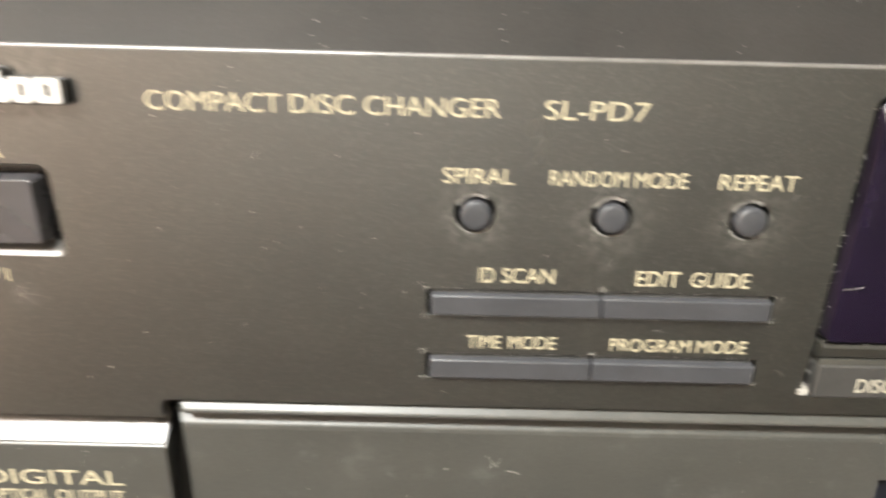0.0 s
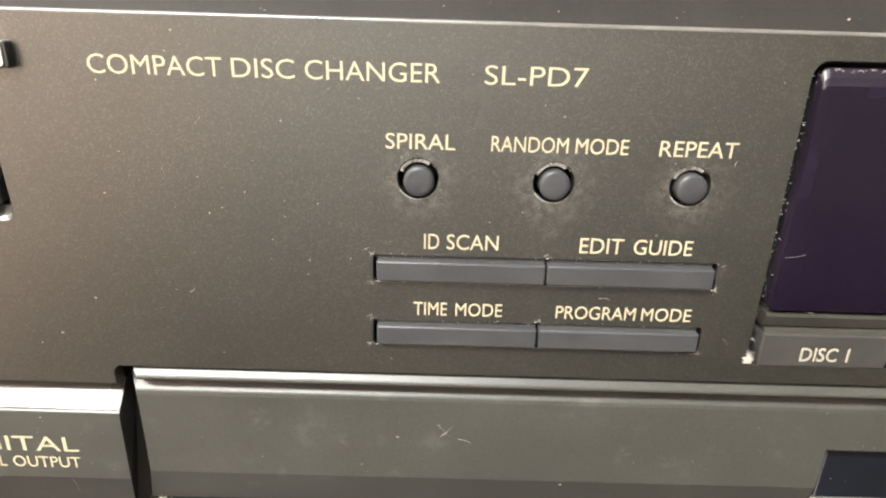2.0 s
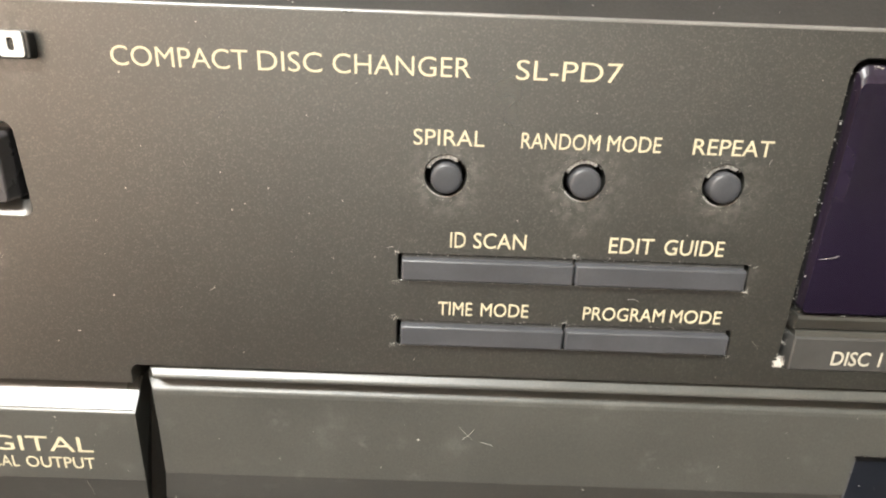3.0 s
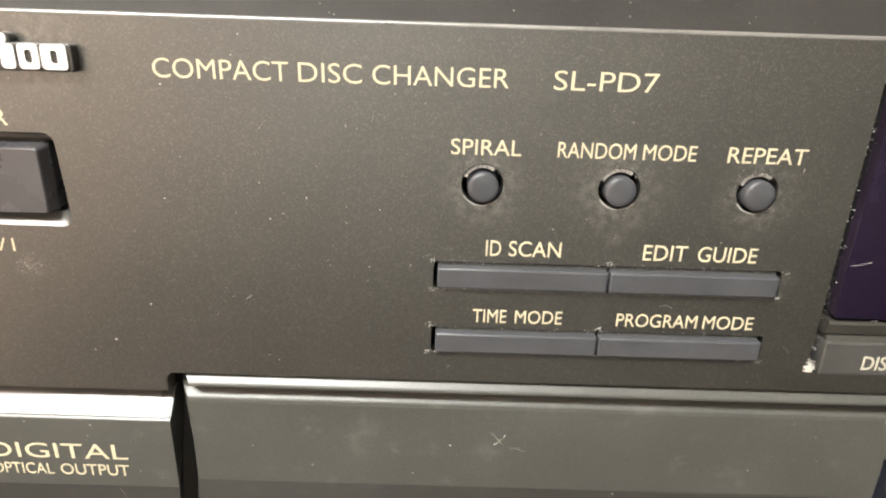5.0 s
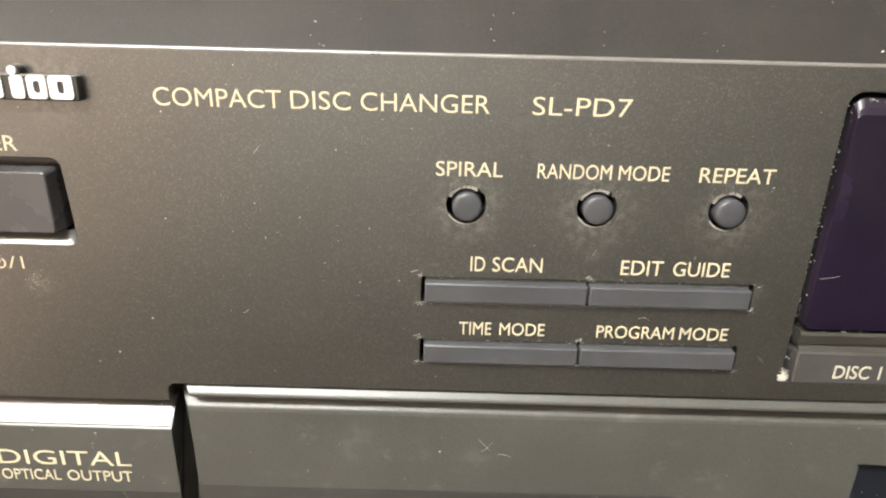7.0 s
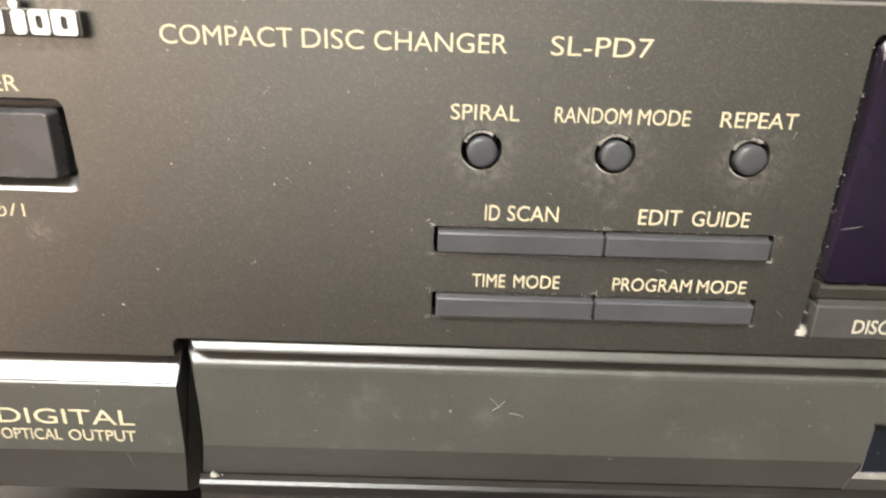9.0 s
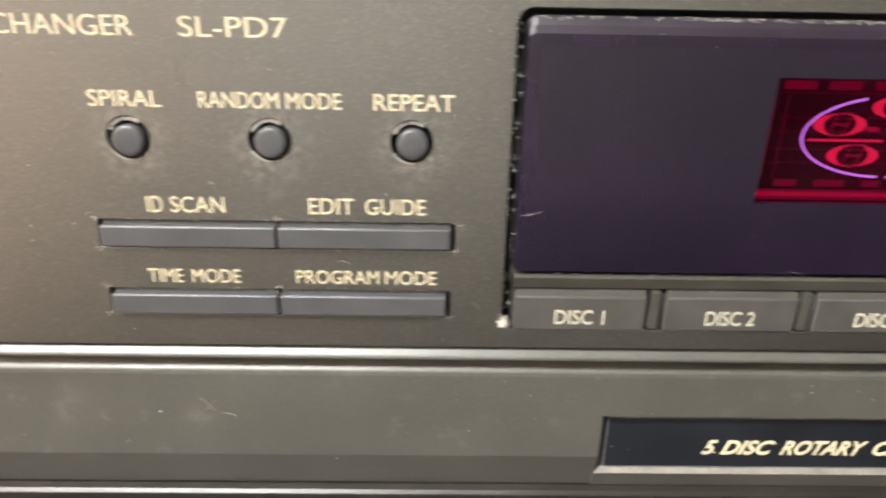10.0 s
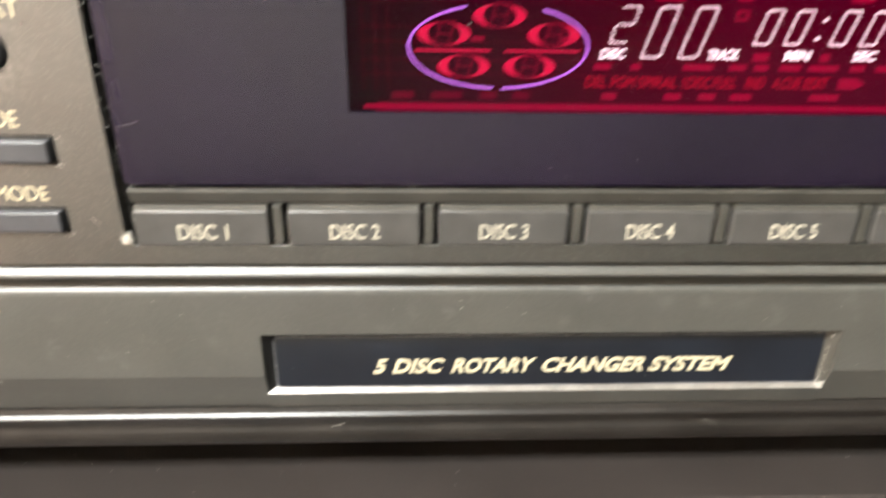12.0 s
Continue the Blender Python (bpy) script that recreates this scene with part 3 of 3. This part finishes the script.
def display():
    part("display_well", box(62, 7.6, -20, 304, 8.6, 34), BLACK, changer)
    x0, z0, x1, z1 = GLASS
    inner = (x0 + 0.35, z0 + 0.3, x1 - 1.7, z1 - 2.5)
    o, i = rrect(x0, z0, x1, z1, 1.6), rrect(*inner, 0.9)
    rim = loft([(1.1, o), (0.8, rrect(x0 + 0.06, z0 + 0.03, x1 - 0.06, z1 - 0.1, 1.6)), (0.55, rrect(x0 + 0.15, z0 + 0.06, x1 - 0.15, z1 - 0.45, 1.5)),
                (0.0, rrect(x0 + 0.25, z0 + 0.15, x1 - 0.25, z1 - 1.4, 1.2)), (-0.35, i)], close=False)
    screen = plate("display_panel", [rrect(*inner, 0.9), rrect(*WINDOW, 0.2, 2)], -0.35, 1.1, SMOKED, changer, 0.0,
                   "smoked purple acrylic display panel")
    # acrylic side coloured black to put the gap's shade into it
    part("panel_side", loft([(6.5, o), (1.1, o)], close=False), BLACK, screen)
    part("panel_edge", rim, SMOKED_EDGE, screen, "pale bevelled acrylic edge")
    a0, b0, a1, b1 = inner
    plate("edge_band", [rrect(a0 + 0.02, b0 + 0.02, a1 - 0.02, b1 - 0.02, 0.9), rrect(a0 + 1.9, b0 + 0.12, a1 - 1.9, b1 - 1.5, 0.3)], -0.362, -0.2, SMOKED_BAND, screen, 0.0,
          "lighter band along the acrylic edge")
    pane = plate("display_pane", [rrect(WINDOW[0] - 0.5, WINDOW[1] - 0.5, WINDOW[2] + 0.5, WINDOW[3] + 0.5, 0.2, 2)], 1.15, 1.25, PANE, screen)
    pane.visible_shadow = False
    tube = part("display_tube", box(98, 6.5, 0.5, 266, 7.5, 27), TUBE, screen, "dark red fluorescent display")
    Y = 6.44

    def mark(name, outlines, mat, y=Y):
        return plate(name, outlines, y - 0.06, y + 0.05, mat, tube)

    def bar(x0, z0, x1, z1, lean=0.0):
        d = lean * (z1 - z0)
        return [(x0, z0), (x1, z0), (x1 + d, z1), (x0 + d, z1)]

    # faint glow of the filter, in a sheet with darker gaps
    mark("glow_strip", [bar(106, 3.3, 262, 5.0)], DEEP_RED)
    mark("glow_line", [bar(104, 3.9, 262, 4.6)], DIM_RED, Y - 0.1)
    cores = []
    # ring of the turntable with its five places
    for a, b in ((112, 267), (-87, 62)):
        mark("ring_arc", [band(125.75, 13.7, 14.6, 6.6, 0.36, a, b)], VIOLET, Y - 0.1)
    for cx, cz in ((125.7, 18.4), (117.0, 15.6), (134.5, 15.6), (120.2, 10.7), (130.9, 10.7)):
        mark("disc_mark", [ring(cx, cz, 4.2, 1.75), ring(cx, cz, 2.6, 1.73)], MID_RED)
        cores.append((cx, cz))
    for x0, x1 in ((112.4, 124.5), (126.8, 138.8)):
        mark("glow_line", [bar(x0, 12.95, x1, 13.3)], MID_RED)
        mark("glow_line", [bar(x0 + 9, 14.6, x0 + 11, 15.3)], DIM_RED)
    # rows of unlit legends
    rng = random.Random(5)
    for zc, hgt, start, stop in ((21.6, 1.3, 107.0, 255.0), (10.85, 1.0, 141.5, 255.0), (6.1, 1.1, 108.5, 255.0)):
        x = start
        while x < stop:
            w = rng.choice((1.6, 2.4, 2.8, 3.6, 5.0))
            if rng.random() < 0.75:
                mark("legend", [bar(x, zc - hgt / 2, x + w, zc + hgt / 2)], DIM_RED if x > 139 else DEEP_RED)
            x += w + rng.uniform(1.2, 3.4)
    for x0, x1 in ((167.6, 170.2), (178.9, 180.4)):
        mark("legend", [bar(x0, 11.9, x1, 13.2)], DIM_RED)
    mark("legend", [bar(163.6, 18.0, 165.6, 19.7), bar(164.0, 18.4, 165.2, 19.3)], DIM_RED)
    for body, x0, x1 in (("DEL", 140.3, 143.8), ("PGM", 144.6, 148.6), ("SPIRAL", 149.2, 155.6), ("1DISC", 156.6, 161.4), ("FULL", 161.8, 165.6),
                         ("RND", 167.2, 170.4), ("A.CUE", 171.8, 176.6), ("EDIT", 177.2, 181.2)):
        words(body, x0, x1, 7.5, 9.3, Y, WORD_RED, tube, slant=0.1)
    mark("legend", [[(183.0, 7.5), (186.0, 7.5), (187.6, 8.4), (186.0, 9.3), (183.0, 9.3)]], DIM_RED)
    for x in np.linspace(104, 108, 3):
        mark("glow_line", [bar(x, 6.8, x + 0.08, 20)], DEEP_RED)
    for z in (9.4, 11.6, 14.4, 16.6, 20.4):
        mark("glow_line", [bar(104, z, 262, z + 0.07)], DEEP_RED)

    # dotted figures: each stroke is a row of short slanted dashes
    def figure(x0, z0, x1, z1, strokes, mat=PALE):
        lean = 0.30
        w = (x1 - x0) - lean * (z1 - z0)
        zm = (z0 + z1) / 2
        lines = {"a": ((0, z1), (w, z1)), "d": ((0, z0), (w, z0)), "g": ((0, zm), (w, zm)),
                 "f": ((0, zm), (0, z1)), "e": ((0, z0), (0, zm)), "b": ((w, zm), (w, z1)), "c": ((w, z0), (w, zm))}
        outs = []
        for s in strokes:
            (ax, az), (bx, bz) = lines[s]
            n = max(3, round(math.hypot(bx - ax, bz - az) / 0.62))
            for i in range(n):
                f = (i + 0.5) / n
                z = az + (bz - az) * f
                x = x0 + ax + (bx - ax) * f + lean * (z - z0)
                if s in "adg":
                    outs.append([(x - 0.20, z - 0.18), (x + 0.02, z - 0.18), (x + 0.20, z + 0.18), (x - 0.02, z + 0.18)])
                else:
                    outs.append([(x - 0.20, z - 0.10), (x + 0.16, z - 0.18), (x + 0.20, z + 0.04), (x - 0.16, z + 0.13)])
        mark("figure", outs, mat, Y - 0.1)
    for cx, cz in cores:
        figure(cx - 1.6, cz - 1.7, cx + 1.7, cz + 1.75, "abcdefg", DIM_RED)
    figure(143.6, 14.6, 148.0, 20.0, "abged")
    figure(149.0, 12.4, 154.3, 20.0, "abcdef")
    figure(155.2, 12.4, 160.5, 20.0, "abcdef")
    for x in (167.2, 172.2, 179.8, 184.9):
        figure(x, 14.6, x + 4.0, 19.7, "abcdef")
    mark("figure", [ring(178.3, 18.4, 0.28, n=12), ring(177.5, 15.5, 0.28, n=12)], PALE, Y - 0.1)
    for body, x0, x1 in (("DISC", 142.3, 146.5), ("TRACK", 160.0, 165.1), ("MIN", 172.8, 177.1), ("SEC", 184.3, 188.2)):
        words(body, x0, x1, 12.1, 13.65, Y - 0.1, PALE, tube, slant=0.15, weight=0.1)


display()


def disc_buttons():
    part("display_ledge", prism([(7.0, -7.9), (0.5, -8.0), (0.1, -8.3)] + [(0.0, -8.6), (0.6, -10.5), (0.9, -10.7), (7.0, -10.7)], 66.1, 297.0), LEDGE, changer,
         "narrow olive ledge under the display")
    x = 66.3
    for i in range(9):
        b = plate("disc_button", [rrect(x, -17.9, x + 21.8, -11.75, 0.25, 3)], -0.3, 5.0, DISC_KEY, changer, 0.3, "grey plastic disc button")
        part("button_top", prism([(0.02, -11.85), (0.12, -11.55), (0.32, -10.95), (0.6, -10.85), (5, -10.8), (5, -11.9), (0.2, -11.9)], x + 0.15, x + 21.65), LEDGE, b)
        if i < 5:
            words("DISC %d" % (i + 1), x + 6.85, x + 15.1, -16.75, -14.1, -0.3, WHITE_PRINT, b, weight=0.1)
        part("divider", box(x + 22.6, -0.1, -17.6, x + 24.1, 5.0, -10.8, 0.2), LEDGE, changer)
        x += 25.0


disc_buttons()


# ---- dust ----
def dust():
    rng = random.Random(11)
    bm = bmesh.new()

    def fleck(x, y, z, r):
        n = rng.randint(5, 8)
        a0 = rng.random() * 6.28
        sx, sz = rng.uniform(0.6, 1.5), rng.uniform(0.6, 1.2)
        base = [bm.verts.new((x + sx * r * rng.uniform(0.6, 1.2) * math.cos(a0 + 6.283 * i / n), y,
                              z + sz * r * rng.uniform(0.6, 1.2) * math.sin(a0 + 6.283 * i / n))) for i in range(n)]
        tip = bm.verts.new((x, y - r * 0.6, z))
        for i in range(n):
            bm.faces.new((base[i], base[(i + 1) % n], tip))

    def hair(x, y, z, length, turn):
        w = rng.uniform(0.018, 0.036)
        bend = rng.uniform(-0.3, 0.3)
        pts = []
        for i in range(7):
            f = i / 6
            a = turn + bend * f * 2
            pts.append((x + length * f * math.cos(a), z + length * f * math.sin(a)))
        rows = []
        for px, pz in pts:
            rows.append((bm.verts.new((px, y - 0.02, pz - w)), bm.verts.new((px, y - 0.08, pz)), bm.verts.new((px, y - 0.02, pz + w))))
        for a, b in zip(rows, rows[1:]):
            bm.faces.new((a[0], b[0], b[1], a[1]))
            bm.faces.new((a[1], b[1], b[2], a[2]))

    # scattered over the front
    for _ in range(90):
        x, z = rng.uniform(-85, 62), rng.uniform(-20, 34)
        if -82 < x < -54 and 3 < z < 20 or -1 < x < 58 and (-17 < z < 1.5 or 9 < z < 17):
            continue
        fleck(x, -0.02, z, abs(rng.gauss(0.04, 0.05)) + 0.03)
    # round the small buttons
    for cx in ROUND_X:
        for _ in range(150):
            a, r = rng.random() * 6.283, 3.15 + abs(rng.gauss(0, 0.9))
            fleck(cx + r * math.cos(a), -0.02, HOLE_Z + r * math.sin(a) * 1.05, rng.uniform(0.015, 0.055))
        for _ in range(40):
            a = rng.uniform(0.6, 2.6)
            fleck(cx + 3.0 * math.cos(a), rng.uniform(0.0, 0.8), HOLE_Z + 3.0 * math.sin(a), rng.uniform(0.03, 0.09))
    for z in (0.5, -4.15, -11.05, -15.7):
        for _ in range(40):
            fleck(rng.uniform(0.6, 57), -0.02, z + rng.gauss(0, 0.16), rng.uniform(0.025, 0.1))
    # fluff in the gap beside the display and along its lower edge
    for _ in range(14):
        fleck(rng.uniform(64.6, 65.9), rng.uniform(0.2, 1.0), rng.uniform(-15, 31), rng.uniform(0.03, 0.08))
    for _ in range(120):
        fleck(rng.uniform(67, 200), -0.2, -7.7 + rng.gauss(0, 0.08), rng.uniform(0.02, 0.09))
        fleck(rng.uniform(66, 200), rng.uniform(0.5, 1.0), 30.75 + rng.gauss(0, 0.08), rng.uniform(0.02, 0.09))
    keep = rng.getstate()
    x = 67.5
    while x < 200:
        n = rng.randint(2, 16)
        for k in range(n):
            fleck(x + 0.16 * k, 0.42, 30.75 + rng.gauss(0, 0.13), rng.uniform(0.05, 0.13))
        x += 0.16 * n + abs(rng.gauss(0, 1.6 if x < 84 else 0.5))
    fleck(67.0, 0.1, 29.0, 0.28)
    # ragged dust on the right end of the name strip and along its top
    for _ in range(90):
        f = rng.random()
        fleck(rng.choice((193.1, 191.6)) + rng.gauss(0, 0.1), 2.0 + f * 0.9, -36.6 - 13.0 * f, rng.uniform(0.05, 0.16))
    for _ in range(60):
        fleck(192.2 + rng.gauss(0, 0.4), 2.5, -49.0 + rng.gauss(0, 0.5), rng.uniform(0.06, 0.2))
    for _ in range(150):
        fleck(rng.uniform(86, 191), 3.85, -38.1 + rng.gauss(0, 0.1), rng.uniform(0.03, 0.1))
    fleck(84.6, -0.2, 28.7, 0.3)
    for _ in range(220):
        fleck(64.6 + rng.gauss(0, 0.36), rng.uniform(-0.3, 0.2), -17.5 + abs(rng.gauss(0, 0.75)), rng.uniform(0.06, 0.19))
    for i in range(5):
        for edge in (22.2, 24.6):
            for _ in range(9):
                fleck(66.3 + 25.0 * i + edge + rng.gauss(0, 0.18), rng.uniform(0.1, 0.9), rng.uniform(-17.8, -11.2), rng.uniform(0.03, 0.11))
    rng.setstate(keep)
    # drawer and lower plate
    for _ in range(40):
        fleck(rng.uniform(-38, 200), DEPTH - 0.02, rng.uniform(-46, -28), abs(rng.gauss(0.05, 0.08)) + 0.04)
    for _ in range(22):
        fleck(rng.uniform(-82, -46), -0.02, rng.uniform(-45, -32), abs(rng.gauss(0.05, 0.08)) + 0.04)
    # sloping top edge and cabinet top
    for _ in range(48):
        f = rng.uniform(0.05, 1)
        fleck(rng.uniform(-85, 120), 0.2 + 9.8 * f, 35.85 + 9.75 * f, abs(rng.gauss(0.05, 0.06)) + 0.03)
    for _ in range(60):
        fleck(-63.2 + rng.gauss(0, 1.1), -0.02, -2.2 + rng.gauss(0, 0.9), rng.uniform(0.02, 0.08))
    # along the top of the power button, and in the corner of the drawer
    for _ in range(70):
        fleck(rng.uniform(-77, -58.5), rng.uniform(-0.8, 0.2), 16.75 + rng.gauss(0, 0.1), rng.uniform(0.02, 0.09))
    for _ in range(70):
        fleck(-41.6 + abs(rng.gauss(0, 0.7)), rng.uniform(2.8, 3.6), -53.9 + abs(rng.gauss(0, 0.6)), rng.uniform(0.05, 0.22))
    for x, z, rad in ((-44.6, -8.5, 0.18), (-51.3, -15.2, 0.30), (-2.5, -0.3, 0.15), (-31.1, -6.6, 0.10), (19.4, 6.4, 0.20)):
        fleck(x, -0.02, z, rad * 0.8)
    # glass
    for _ in range(26):
        fleck(rng.uniform(70, 200), -0.37, rng.uniform(-6, 28), rng.uniform(0.03, 0.10))
    for x, z, length, turn, y in ((-0.6, 1.2, 1.2, 0.4, 0), (56.8, 0.1, 0.9, -0.2, 0), (56.8, -3.2, 0.8, -1.2, 0), (29.0, 5.0, 1.3, 0.9, 0), (55.8, 16.3, 0.9, 1.6, 0),
                              (38.0, -6.2, 2.0, 0.4, 0), (-8.5, 22.0, 1.3, 1.0, 0), (-25.0, 20.5, 1.5, 0.8, 0), (66.6, 2.0, 3.2, 0.1, -0.37), (12.2, -33.0, 3.4, -0.8, DEPTH),
                              (12.8, -35.6, 3.0, 0.5, DEPTH), (16.0, -36.2, 2.5, 0.05, DEPTH), (59.5, -13.0, 1.8, -0.5, 0), (-56.5, -45.0, 5.0, -0.9, 0.2),
                              (-29.0, -7.0, 1.2, 0.3, 0), (96.0, -57.5, 3.0, 0.1, 2.2), (170.0, -57.0, 5.0, -0.1, 2.2), (110.0, -6.9, 2.6, 0.15, -0.3)):
        hair(x, y, z, length, turn)
    # crumbs and curled fibres at the corners of the bar buttons
    for cx, cz in ((1.0, 0.7), (0.8, -4.4), (0.6, -10.9), (0.5, -15.8), (28.9, 0.8), (56.6, -4.3), (28.4, -10.8), (55.9, -15.9)):
        for _ in range(14):
            fleck(cx + rng.gauss(0, 0.35), -0.02, cz + rng.gauss(0, 0.22), rng.uniform(0.03, 0.09))
        hair(cx - 0.6, 0, cz + rng.uniform(-0.1, 0.4), rng.uniform(0.6, 1.3), rng.uniform(-0.8, 0.9))
    part("dust", bm, DUST, changer, "pale dust specks and short fibres", "stuff")
    bm = bmesh.new()
    for _ in range(380):
        y, z, rad = rng.uniform(0.2, 3.2), rng.uniform(-7.5, 29.5), rng.uniform(0.03, 0.11)
        vs = [bm.verts.new((66.09, y + rad * math.cos(a) * rng.uniform(0.6, 1.3), z + rad * math.sin(a) * rng.uniform(0.6, 1.3))) for a in (0, 1.3, 2.5, 3.7, 5.0)]
        tip = bm.verts.new((66.09 - rad * 0.7, y, z))
        for k in range(5):
            bm.faces.new((vs[k], vs[(k + 1) % 5], tip))
    for _ in range(130):
        fleck(rng.uniform(64.45, 65.75), rng.uniform(0.3, 2.0), rng.uniform(-17, 31), abs(rng.gauss(0, 0.07)) + 0.03)
    for _ in range(60):
        fleck(rng.uniform(64.5, 66.0), rng.uniform(1.0, 2.5), rng.uniform(-17, 31), rng.uniform(0.04, 0.12))
    for _ in range(200):
        fleck(64.85 + rng.gauss(0, 0.35), rng.uniform(-0.1, 0.6), -17.4 + abs(rng.gauss(0, 0.75)), rng.uniform(0.04, 0.15))
    part("fluff", bm, FLUFF, changer, "grey fluff in the gap beside the display", "stuff")
    bm = bmesh.new()
    for _ in range(80):
        x, y, r = rng.uniform(-120, 340), rng.uniform(1, 30), abs(rng.gauss(0.03, 0.05)) + 0.04
        vs = [bm.verts.new((x + r * math.cos(a), y + r * math.sin(a), -RISE + 0.02)) for a in (0, 1.3, 2.5, 3.7, 5.0)]
        tip = bm.verts.new((x, y, -RISE + 0.06))
        for i in range(5):
            bm.faces.new((vs[i], vs[(i + 1) % 5], tip))
    ob = part("surface_dust", bm, DUST, None, "", "stuff")
    ob.location.z = TOP
    tagged(ob, "pale dust specks lying on the black cabinet top", "dust")


dust()
